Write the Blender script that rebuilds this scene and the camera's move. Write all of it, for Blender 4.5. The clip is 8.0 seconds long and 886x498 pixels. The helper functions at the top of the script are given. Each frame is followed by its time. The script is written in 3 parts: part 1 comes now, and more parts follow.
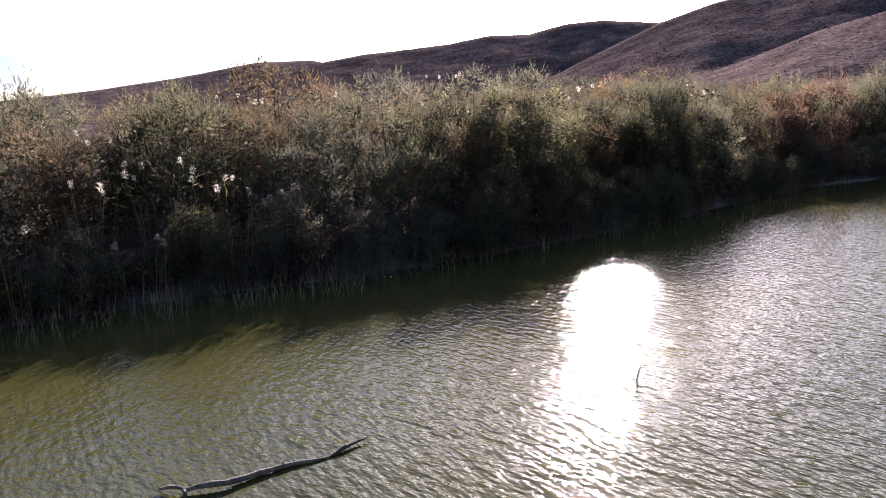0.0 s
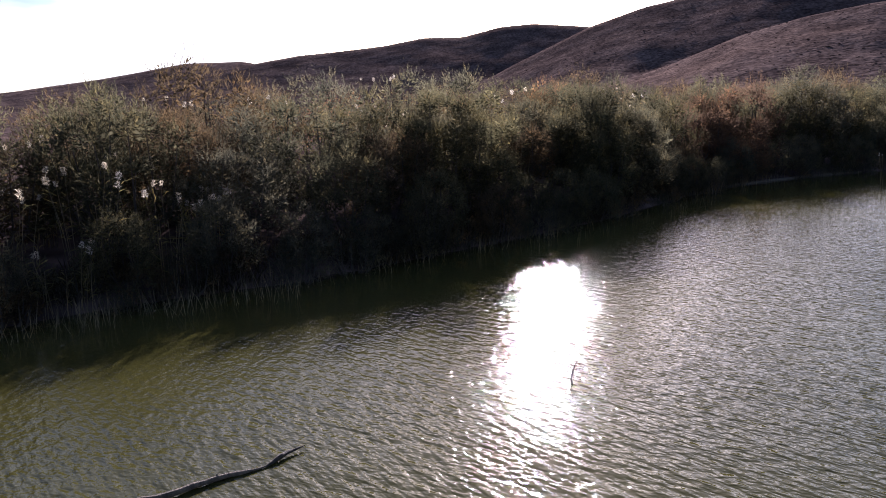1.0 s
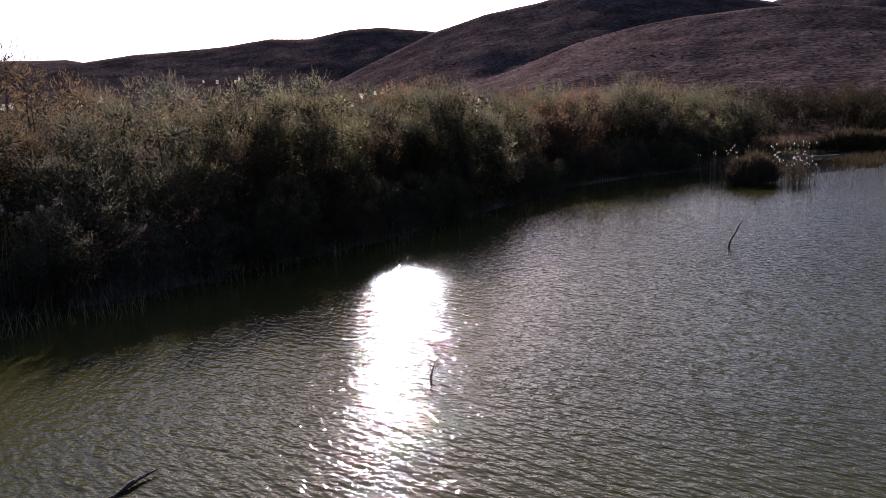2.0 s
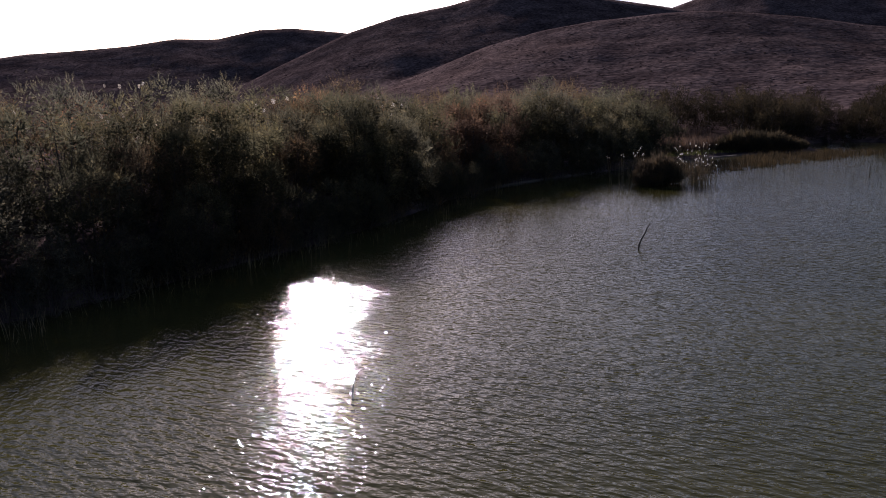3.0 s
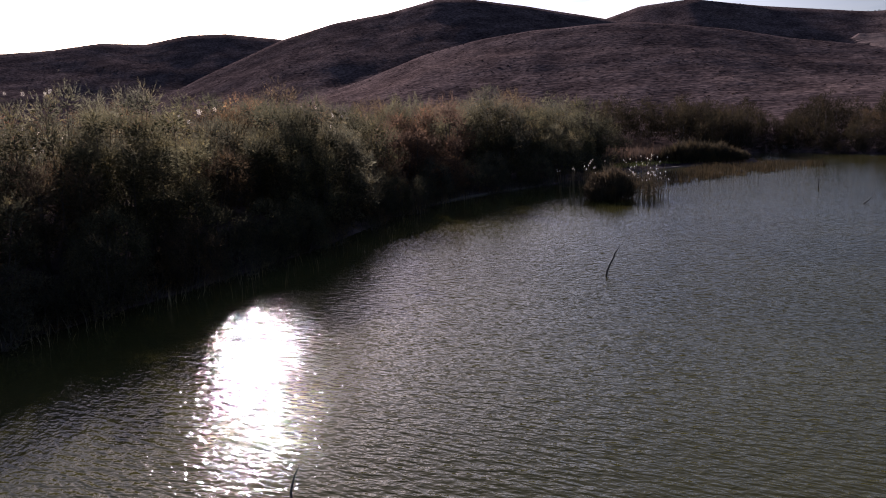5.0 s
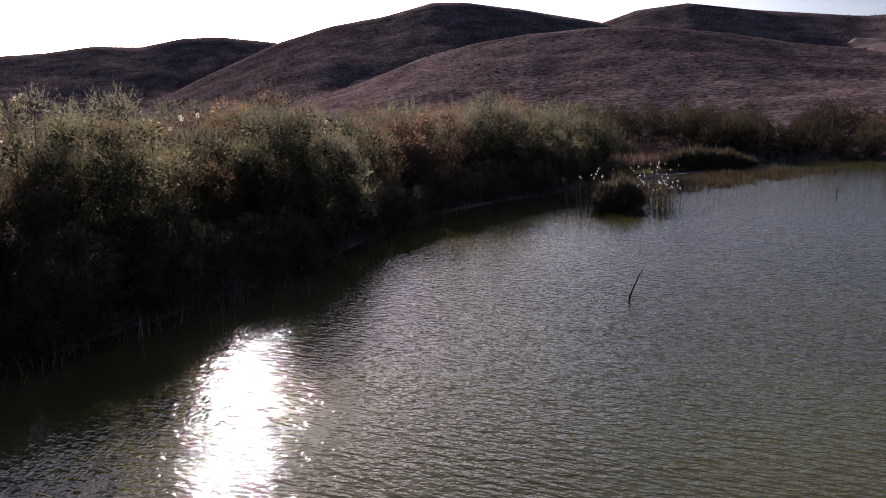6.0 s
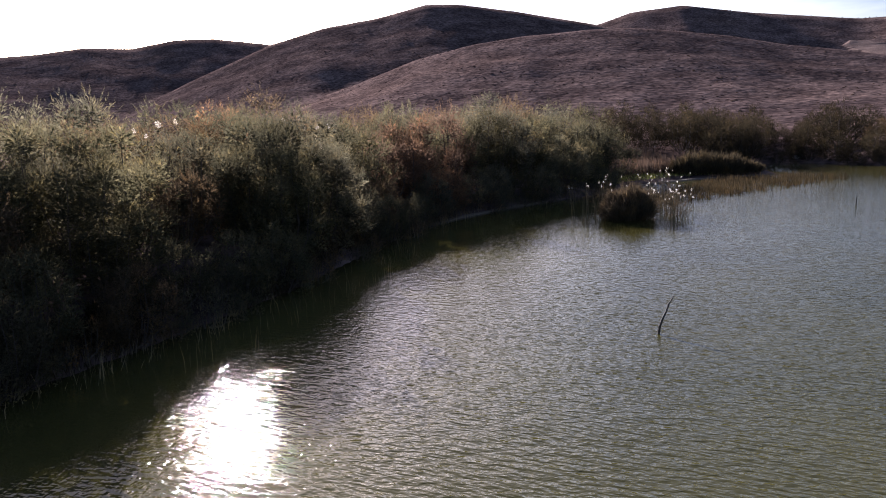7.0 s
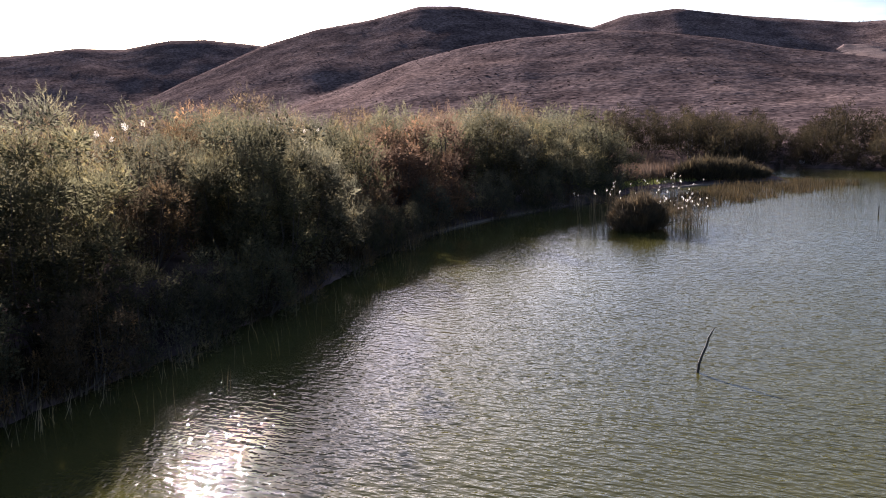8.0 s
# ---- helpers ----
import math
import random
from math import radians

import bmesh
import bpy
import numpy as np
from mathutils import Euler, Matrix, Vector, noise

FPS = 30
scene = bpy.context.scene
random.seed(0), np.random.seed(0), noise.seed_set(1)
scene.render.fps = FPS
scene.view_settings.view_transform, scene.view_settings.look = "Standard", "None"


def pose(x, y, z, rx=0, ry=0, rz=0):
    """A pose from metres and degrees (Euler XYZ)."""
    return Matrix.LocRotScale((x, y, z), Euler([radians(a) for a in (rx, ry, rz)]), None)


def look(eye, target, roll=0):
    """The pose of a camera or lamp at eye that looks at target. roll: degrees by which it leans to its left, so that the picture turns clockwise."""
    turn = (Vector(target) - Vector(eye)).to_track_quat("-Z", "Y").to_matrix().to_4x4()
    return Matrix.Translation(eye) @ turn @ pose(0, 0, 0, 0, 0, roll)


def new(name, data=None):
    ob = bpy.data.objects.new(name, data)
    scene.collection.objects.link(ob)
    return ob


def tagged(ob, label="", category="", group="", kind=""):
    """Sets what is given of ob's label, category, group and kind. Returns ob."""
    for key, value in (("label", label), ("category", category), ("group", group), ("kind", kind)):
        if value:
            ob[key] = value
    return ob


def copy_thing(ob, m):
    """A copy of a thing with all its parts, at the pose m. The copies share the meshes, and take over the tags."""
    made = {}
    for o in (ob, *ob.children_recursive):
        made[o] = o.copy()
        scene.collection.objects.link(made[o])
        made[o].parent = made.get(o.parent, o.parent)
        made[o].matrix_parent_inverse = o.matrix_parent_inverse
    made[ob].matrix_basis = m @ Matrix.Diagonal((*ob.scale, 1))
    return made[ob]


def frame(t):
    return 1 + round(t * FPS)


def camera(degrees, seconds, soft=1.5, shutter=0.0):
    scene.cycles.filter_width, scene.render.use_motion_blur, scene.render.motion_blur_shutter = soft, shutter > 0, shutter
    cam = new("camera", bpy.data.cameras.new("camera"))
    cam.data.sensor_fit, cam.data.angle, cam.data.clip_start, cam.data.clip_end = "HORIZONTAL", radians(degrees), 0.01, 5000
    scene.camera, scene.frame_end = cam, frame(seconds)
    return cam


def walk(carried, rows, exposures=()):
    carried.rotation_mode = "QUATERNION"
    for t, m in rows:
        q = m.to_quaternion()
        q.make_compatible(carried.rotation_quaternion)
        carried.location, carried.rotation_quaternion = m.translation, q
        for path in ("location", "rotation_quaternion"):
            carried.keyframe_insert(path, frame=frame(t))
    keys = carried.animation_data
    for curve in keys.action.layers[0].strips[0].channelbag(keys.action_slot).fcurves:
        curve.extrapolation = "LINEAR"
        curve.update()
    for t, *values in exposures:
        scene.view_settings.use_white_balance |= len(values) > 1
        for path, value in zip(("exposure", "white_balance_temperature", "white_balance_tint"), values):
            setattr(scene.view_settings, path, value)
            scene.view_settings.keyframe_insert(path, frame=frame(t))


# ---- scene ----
cam = camera(62.4, 8.0, 1.0)
PATH = [
    (0, (1.147, -0.141, 5.565), (1.271, 1.826, 5.225), -2.2),
    (0.5, (1.197, -0.165, 5.564), (1.33, 1.802, 5.227), -2.3),
    (1, (1.205, -0.151, 5.598), (1.497, 1.798, 5.257), -2.3),
    (1.5, (1.207, -0.129, 5.632), (1.678, 1.784, 5.286), -2.3),
    (2, (1.153, -0.223, 5.667), (1.828, 1.627, 5.318), -2.3),
    (3.5, (1.236, 0.173, 5.94), (2.151, 1.917, 5.588), -2.5),
    (4, (1.489, 0.848, 5.981), (2.43, 2.578, 5.635), -2.4),
    (4.5, (1.865, 1.847, 6.102), (2.853, 3.552, 5.758), -2.3),
    (5, (2.368, 3.038, 6.139), (3.397, 4.719, 5.799), -2.3),
    (6.5, (4.308, 7.057, 6.465), (5.352, 8.731, 6.136), -2.2),
    (7, (4.972, 8.461, 6.557), (6.027, 10.128, 6.231), -2.2),
    (7.5, (5.785, 9.961, 6.575), (6.853, 11.622, 6.252), -2.2),
    (8, (6.517, 11.402, 6.623), (7.589, 13.06, 6.302), -2.0),
]
walk(cam, [(t, look(eye, target, roll)) for t, eye, target, roll in PATH],
     [(0, 2.02, 5880, 30), (0.5, 1.63, 5900, 30), (1, 1.4, 5910, 31), (1.5, 1.16, 5900, 32), (2, 0.8, 5880, 33), (3.5, 0.31, 5880, 35), (5, 0.62, 5920, 35), (6.5, 1.24, 6000, 32), (8, 2.0, 6130, 28)])

# ---- sky and sun ----
SUN_AZ, SUN_EL = 15.9, 20.0      # degrees from +y towards +x, and above the horizon
world = bpy.data.worlds.new("sky")
scene.world = world
world.use_nodes = True
wn, wl = world.node_tree.nodes, world.node_tree.links
sky = wn.new("ShaderNodeTexSky")
sky.sky_type = "NISHITA"
sky.sun_disc = False
sky.sun_elevation, sky.sun_rotation = radians(SUN_EL), radians(SUN_AZ)
sky.dust_density, sky.air_density, sky.ozone_density = 1.1, 1.0, 2.3
bg = wn["Background"]
bg.inputs["Strength"].default_value = 0.044
co = wn.new("ShaderNodeTexCoord")
wm = wn.new("ShaderNodeMapping")
wm.inputs["Scale"].default_value = (2.0, 2.0, 9.0)
cn = wn.new("ShaderNodeTexNoise")
cn.inputs["Scale"].default_value, cn.inputs["Detail"].default_value = 2.2, 7.0
cr = wn.new("ShaderNodeValToRGB")
cr.color_ramp.elements[0].position, cr.color_ramp.elements[1].position = 0.4, 0.6
white = wn.new("ShaderNodeMix")
white.data_type, white.blend_type = "RGBA", "MULTIPLY"
white.inputs[0].default_value, white.inputs[7].default_value = 1.0, (1.2, 1.14, 1.04, 1)
wl.new(sky.outputs[0], white.inputs[6])
cm = wn.new("ShaderNodeMix")
cm.data_type = "RGBA"
wl.new(co.outputs["Generated"], wm.inputs[0])
wl.new(wm.outputs[0], cn.inputs["Vector"])
wl.new(cn.outputs["Fac"], cr.inputs[0])
wl.new(cr.outputs[0], cm.inputs[0])
clear = wn.new("ShaderNodeMix")
clear.data_type, clear.blend_type = "RGBA", "MULTIPLY"
clear.inputs[0].default_value, clear.inputs[7].default_value = 1.0, (0.64, 0.7, 0.8, 1)
wl.new(sky.outputs[0], clear.inputs[6])
wl.new(clear.outputs[2], cm.inputs[6])
wl.new(white.outputs[2], cm.inputs[7])
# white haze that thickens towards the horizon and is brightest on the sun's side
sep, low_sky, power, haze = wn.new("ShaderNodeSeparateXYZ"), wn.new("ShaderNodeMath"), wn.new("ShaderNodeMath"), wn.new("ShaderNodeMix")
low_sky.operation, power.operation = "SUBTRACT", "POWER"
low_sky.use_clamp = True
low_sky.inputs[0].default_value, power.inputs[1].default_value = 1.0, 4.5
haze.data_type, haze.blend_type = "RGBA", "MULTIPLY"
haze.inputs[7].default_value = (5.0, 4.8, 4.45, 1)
wl.new(co.outputs["Generated"], sep.inputs[0])
wl.new(sep.outputs[2], low_sky.inputs[1])
wl.new(low_sky.outputs[0], power.inputs[0])
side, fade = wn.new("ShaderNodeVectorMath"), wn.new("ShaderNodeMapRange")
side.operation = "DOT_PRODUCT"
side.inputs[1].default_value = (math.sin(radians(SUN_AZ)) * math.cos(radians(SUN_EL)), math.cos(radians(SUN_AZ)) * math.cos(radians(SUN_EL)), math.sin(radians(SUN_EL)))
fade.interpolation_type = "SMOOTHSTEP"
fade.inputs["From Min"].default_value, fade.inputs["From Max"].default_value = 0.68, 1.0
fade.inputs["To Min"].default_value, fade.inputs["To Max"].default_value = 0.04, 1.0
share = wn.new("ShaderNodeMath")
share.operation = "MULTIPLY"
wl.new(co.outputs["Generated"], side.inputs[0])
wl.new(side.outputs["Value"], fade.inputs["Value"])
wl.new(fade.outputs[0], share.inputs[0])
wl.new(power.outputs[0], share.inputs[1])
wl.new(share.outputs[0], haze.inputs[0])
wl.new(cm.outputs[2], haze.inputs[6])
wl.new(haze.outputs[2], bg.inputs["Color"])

sun = new("sun", bpy.data.lights.new("sun", "SUN"))
sun.data.energy, sun.data.angle, sun.data.color = 5.0, radians(0.53), (1.0, 0.95, 0.87)
a, e = radians(SUN_AZ), radians(SUN_EL)
sun.matrix_world = look((300 * math.sin(a) * math.cos(e), 300 * math.cos(a) * math.cos(e), 300 * math.sin(e)), (0, 0, 0))


# ---- materials ----
def material(name):
    m = bpy.data.materials.new(name)
    m.use_nodes = True
    return m, m.node_tree.nodes, m.node_tree.links, m.node_tree.nodes["Principled BSDF"]


def noise_node(n, l, scale, detail=4.0, stretch=(1, 1, 1), turn=0.0, space="Object"):
    tc, mp, no = n.new("ShaderNodeTexCoord"), n.new("ShaderNodeMapping"), n.new("ShaderNodeTexNoise")
    mp.vector_type = "TEXTURE"
    mp.inputs["Scale"].default_value, mp.inputs["Rotation"].default_value = [1 / v for v in stretch], (0, 0, radians(turn))
    no.inputs["Scale"].default_value, no.inputs["Detail"].default_value = scale, detail
    l.new(tc.outputs[space], mp.inputs[0])
    l.new(mp.outputs[0], no.inputs["Vector"])
    return no.outputs["Fac"]


def ramp(n, l, fac, stops):
    r = n.new("ShaderNodeValToRGB")
    els = r.color_ramp.elements
    while len(els) < len(stops):
        els.new(0.5)
    for el, (p, c) in zip(els, stops):
        el.position, el.color = p, (*c, 1)
    l.new(fac, r.inputs[0])
    return r.outputs[0]


def mixed(n, l, fac, one, two, how="MIX"):
    m = n.new("ShaderNodeMix")
    m.data_type, m.blend_type = "RGBA", how
    for socket, v in ((m.inputs[0], fac), (m.inputs[6], one), (m.inputs[7], two)):
        if isinstance(v, (int, float)):
            socket.default_value = v
        elif isinstance(v, tuple):
            socket.default_value = (*v, 1)
        else:
            l.new(v, socket)
    return m.outputs[2]


def bumped(n, l, p, height, distance, strength=1.0, then=None):
    b = n.new("ShaderNodeBump")
    b.inputs["Distance"].default_value = distance
    if isinstance(strength, float):
        b.inputs["Strength"].default_value = strength
    else:
        l.new(strength, b.inputs["Strength"])
    l.new(height, b.inputs["Height"])
    if then:
        l.new(then, b.inputs["Normal"])
    if p:
        l.new(b.outputs[0], p.inputs["Normal"])
    return b.outputs[0]


def leaf_material(name, dark, mid, light, through_light=0.5):
    """Thin leaves that let light through; their colour varies from plant to plant, from branch to branch and from leaf to leaf."""
    m, n, l, p = material(name)
    info, geo = n.new("ShaderNodeObjectInfo"), n.new("ShaderNodeNewGeometry")
    soft = [tuple(0.4 * u + 0.6 * v for u, v in zip(c, mid)) for c in (dark, mid, light)]
    col = ramp(n, l, geo.outputs["Random Per Island"], [(0.0, soft[0]), (0.5, soft[1]), (1.0, soft[2])])
    shade = ramp(n, l, info.outputs["Random"], [(0.0, (0.85, 0.8, 0.72)), (0.5, (1.2, 1.19, 1.2)), (1.0, (1.55, 1.46, 1.26))])
    patch = ramp(n, l, noise_node(n, l, 1.1, 3.0), [(0.36, (0.62, 0.66, 0.68)), (0.5, (1, 1, 1)), (0.66, (1.42, 1.26, 1.0))])
    col = mixed(n, l, 1.0, mixed(n, l, 1.0, col, shade, "MULTIPLY"), patch, "MULTIPLY")
    l.new(col, p.inputs["Base Color"])
    p.inputs["Roughness"].default_value = 0.65
    p.inputs["Specular IOR Level"].default_value = 0.0
    tr, mx = n.new("ShaderNodeBsdfTranslucent"), n.new("ShaderNodeMixShader")
    l.new(mixed(n, l, 1.0, col, (2.6, 2.52, 2.28), "MULTIPLY"), tr.inputs["Color"])
    mx.inputs[0].default_value = through_light
    l.new(p.outputs[0], mx.inputs[1])
    l.new(tr.outputs[0], mx.inputs[2])
    l.new(mx.outputs[0], n["Material Output"].inputs["Surface"])
    return m


def bark_material(name, dark, light, scale=6.0):
    m, n, l, p = material(name)
    f = noise_node(n, l, scale, 6.0, (1, 1, 0.3))
    l.new(ramp(n, l, f, [(0.3, dark), (0.7, light)]), p.inputs["Base Color"])
    p.inputs["Roughness"].default_value = 0.85
    bumped(n, l, p, noise_node(n, l, scale * 4, 5.0, (1, 1, 0.2)), 0.02)
    return m


OLIVE = leaf_material("olive_leaves", (0.022, 0.023, 0.015), (0.046, 0.046, 0.030), (0.080, 0.077, 0.052))
GREY_GREEN = leaf_material("grey_green_leaves", (0.026, 0.027, 0.020), (0.052, 0.052, 0.039), (0.086, 0.085, 0.064))
RUST = leaf_material("rust_leaves", (0.033, 0.022, 0.016), (0.068, 0.046, 0.033), (0.105, 0.074, 0.054))
BROWN = leaf_material("brown_leaves", (0.027, 0.021, 0.014), (0.053, 0.041, 0.027), (0.086, 0.068, 0.044))
DARK = leaf_material("dark_leaves", (0.014, 0.013, 0.009), (0.028, 0.025, 0.018), (0.05, 0.043, 0.03), 0.22)
STRAW = leaf_material("straw", (0.08, 0.065, 0.042), (0.16, 0.135, 0.09), (0.26, 0.225, 0.155), 0.12)
REED_LEAF = leaf_material("reed_leaves", (0.05, 0.05, 0.022), (0.11, 0.1, 0.045), (0.2, 0.17, 0.08), 0.35)
TUSSOCK = leaf_material("tussock_leaves", (0.03, 0.025, 0.018), (0.056, 0.046, 0.033), (0.1, 0.082, 0.057), 0.22)
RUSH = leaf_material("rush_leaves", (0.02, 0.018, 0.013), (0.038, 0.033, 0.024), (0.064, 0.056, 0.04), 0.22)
SEDGE = leaf_material("sedge_leaves", (0.024, 0.02, 0.013), (0.042, 0.035, 0.023), (0.07, 0.058, 0.038), 0.2)
DRY_REED = leaf_material("dry_reed_stalks", (0.05, 0.036, 0.028), (0.085, 0.063, 0.05), (0.13, 0.1, 0.08), 0.2)
GRASS = leaf_material("grass_blades", (0.055, 0.065, 0.02), (0.1, 0.118, 0.04), (0.16, 0.17, 0.065), 0.35)
WHITE_PLUME = leaf_material("white_plume_fluff", (0.4, 0.39, 0.36), (0.5, 0.49, 0.46), (0.6, 0.59, 0.56), 0.4)
PLUME = leaf_material("plume_fluff", (0.24, 0.22, 0.2), (0.33, 0.31, 0.28), (0.44, 0.42, 0.38), 0.5)
SHRUB = leaf_material("hill_shrub_leaves", (0.035, 0.026, 0.02), (0.05, 0.037, 0.028), (0.07, 0.05, 0.038), 0.0)
BARK = bark_material("bark", (0.03, 0.024, 0.018), (0.08, 0.062, 0.048))
DRIFTWOOD = bark_material("driftwood", (0.05, 0.038, 0.027), (0.2, 0.152, 0.105), 9.0)
WET_WOOD = bark_material("wet_wood", (0.02, 0.016, 0.012), (0.07, 0.055, 0.04), 9.0)


def ground_material():
    """Bare earth, trodden in narrow terraces and dotted with dry scrub."""
    m, n, l, p = material("dry_earth")
    big = noise_node(n, l, 0.012, 6.0)
    mid = noise_node(n, l, 0.07, 7.0)
    fine = noise_node(n, l, 0.55, 7.0)
    c1 = ramp(n, l, big, [(0.35, (0.122, 0.091, 0.083)), (0.55, (0.148, 0.11, 0.1)), (0.72, (0.186, 0.132, 0.111))])
    c2 = ramp(n, l, mid, [(0.38, (0.62, 0.61, 0.61)), (0.62, (1.15, 1.14, 1.1))])
    c3 = ramp(n, l, fine, [(0.4, (0.6, 0.6, 0.62)), (0.62, (1.22, 1.2, 1.18))])
    terraces = noise_node(n, l, 1.0, 5.0, (0.3, 0.3, 2.6))
    c4 = ramp(n, l, terraces, [(0.4, (0.82, 0.82, 0.83)), (0.6, (1.16, 1.15, 1.14))])
    tc, tufts = n.new("ShaderNodeTexCoord"), n.new("ShaderNodeTexVoronoi")
    tufts.inputs["Scale"].default_value = 0.62
    l.new(tc.outputs["Object"], tufts.inputs["Vector"])
    c5 = ramp(n, l, tufts.outputs["Distance"], [(0.14, (0.5, 0.48, 0.47)), (0.42, (1.06, 1.06, 1.06))])
    col = mixed(n, l, 1.0, mixed(n, l, 1.0, c1, c2, "MULTIPLY"), mixed(n, l, 1.0, c3, c4, "MULTIPLY"), "MULTIPLY")
    col = mixed(n, l, 1.0, col, c5, "MULTIPLY")
    l.new(col, p.inputs["Base Color"])
    p.inputs["Roughness"].default_value = 0.95
    p.inputs["Specular IOR Level"].default_value = 0.0
    first = bumped(n, l, None, terraces, 0.25, 1.0, bumped(n, l, None, mid, 0.9))
    bumped(n, l, p, fine, 0.22, 1.0, first)
    return m


def water_material():
    """Murky water: wind wavelets out on the lake, and wavelets that run along the bank off the bushes."""
    m, n, l, p = material("murky_lake_water")
    silt = noise_node(n, l, 0.12, 4.0)
    l.new(ramp(n, l, silt, [(0.35, (0.043, 0.041, 0.011)), (0.65, (0.057, 0.053, 0.015))]), p.inputs["Base Color"])
    p.inputs["Roughness"].default_value = 0.02
    p.inputs["IOR"].default_value = 1.33
    wind, bank = n.new("ShaderNodeAttribute"), n.new("ShaderNodeAttribute")
    wind.attribute_name, bank.attribute_name = "ripples", "bank_waves"
    top = None
    for share, scale, detail, stretch, turn, high in ((wind, 1.0, 1.0, (0.6, 1.4, 1), -48, 0.014), (wind, 1.0, 1.5, (2.2, 5.6, 1), -62, 0.047), (wind, 1.0, 1.0, (4.6, 9.5, 1), -38, 0.0145),
                                                      (wind, 1.0, 1.0, (10.0, 18.0, 1), -66, 0.0062), (bank, 1.0, 1.0, (1.6, 5.0, 1), 78, 0.018), (bank, 1.0, 1.0, (5.0, 11.0, 1), 55, 0.010)):
        top = bumped(n, l, None, noise_node(n, l, scale, detail, stretch, turn), high, share.outputs["Fac"], top)
    l.new(top, p.inputs["Normal"])
    return m


def stone_material(name, dark, light, scale, relief):
    m, n, l, p = material(name)
    f, g = noise_node(n, l, scale, 6.0), noise_node(n, l, scale * 9, 5.0)
    col = mixed(n, l, 0.5, ramp(n, l, f, [(0.3, dark), (0.7, light)]), ramp(n, l, g, [(0.3, dark), (0.7, light)]))
    l.new(col, p.inputs["Base Color"])
    p.inputs["Roughness"].default_value = 0.9
    p.inputs["Specular IOR Level"].default_value = 0.1
    bumped(n, l, p, g, relief)
    return m


EARTH, WATER = ground_material(), water_material()
SAND = stone_material("pale_sand", (0.08, 0.064, 0.05), (0.16, 0.13, 0.1), 1.2, 0.02)
SCREE = stone_material("reddish_scree", (0.12, 0.08, 0.064), (0.21, 0.138, 0.108), 0.25, 0.3)
ROCK = stone_material("pale_rock", (0.2, 0.18, 0.16), (0.4, 0.37, 0.33), 2.0, 0.03)


# ---- helpers for building ----
def mesh_from(name, verts, faces, mat):
    me = bpy.data.meshes.new(name)
    me.from_pydata(np.asarray(verts).tolist(), [], faces.tolist() if isinstance(faces, np.ndarray) else faces)
    me.materials.append(mat)
    me.update()
    return me


def part(name, me, parent, label=""):
    ob = new(name, me)
    ob.parent = parent
    return tagged(ob, label) if label else ob


def thing(name, label, category, group="", at=(0, 0, 0), turn=0.0, size=1.0):
    ob = new(name)
    ob.empty_display_size = 0.2
    ob.matrix_basis = pose(*at, 0, 0, turn)
    ob.scale = (size, size, size)
    return tagged(ob, label, category, group)


def tube(path, radii, sides=6):
    """Vertices and faces of a tapered tube along a path."""
    path = [Vector(p) for p in path]
    vs, fs = [], []
    for i, p in enumerate(path):
        d = (path[min(i + 1, len(path) - 1)] - path[max(i - 1, 0)]).normalized()
        u = d.orthogonal().normalized()
        if i and u.dot(last) < 0:
            u = -u
        if i:
            u = (last - d * last.dot(d)).normalized()
        last = u
        w = d.cross(u)
        vs += [p + radii[i] * (math.cos(t) * u + math.sin(t) * w) for t in [2 * math.pi * k / sides for k in range(sides)]]
    for i in range(len(path) - 1):
        for k in range(sides):
            q = (k + 1) % sides
            fs.append((i * sides + k, i * sides + q, (i + 1) * sides + q, (i + 1) * sides + k))
    n = len(vs)
    fs.append(tuple(range(sides))[::-1])
    fs.append(tuple(range(n - sides, n)))
    return [tuple(v) for v in vs], fs


def joined(pieces):
    vs, fs = [], []
    for v, f in pieces:
        k = len(vs)
        vs += v
        fs += [tuple(i + k for i in face) for face in f]
    return vs, fs


def blades(rng, roots, ways, lengths, widths, bend=0.3):
    """Narrow pointed leaves from root along way, folded and drooping by bend."""
    n = len(roots)
    side = np.cross(ways, rng.normal(size=(n, 3)))
    side /= np.linalg.norm(side, axis=1, keepdims=True) + 1e-9
    mid = roots + ways * (lengths * 0.5)[:, None]
    droop = rng.normal(0, 1, (n, 3)) * 0.5 + np.array([0, 0, -0.4])
    tip = roots + ways * lengths[:, None] + droop * (bend * lengths)[:, None]
    w = (widths / 2)[:, None]
    vs = np.stack([roots, mid + side * w, tip, mid - side * w], 1).reshape(-1, 3)
    return vs, (np.arange(n * 4).reshape(-1, 4)).tolist()


# ---- the lake's outline and the ground ----
SHORE = [(-70, -30), (-40, 0), (-22, 13.5), (-10, 22.6), (-5.5, 25.2), (-1, 26.6), (4, 29.6), (10, 33.6), (16, 38), (22, 43.5),
         (28, 49.5), (36, 54), (46, 56.6), (54.5, 57.5), (62, 62), (70, 62.5), (77, 60), (81.5, 58), (83, 60), (80, 65), (88, 70),
         (97, 70.5), (101, 66), (99, 57), (98, 48), (108, 30), (140, 0), (150, -60), (60, -120), (-50, -100)]


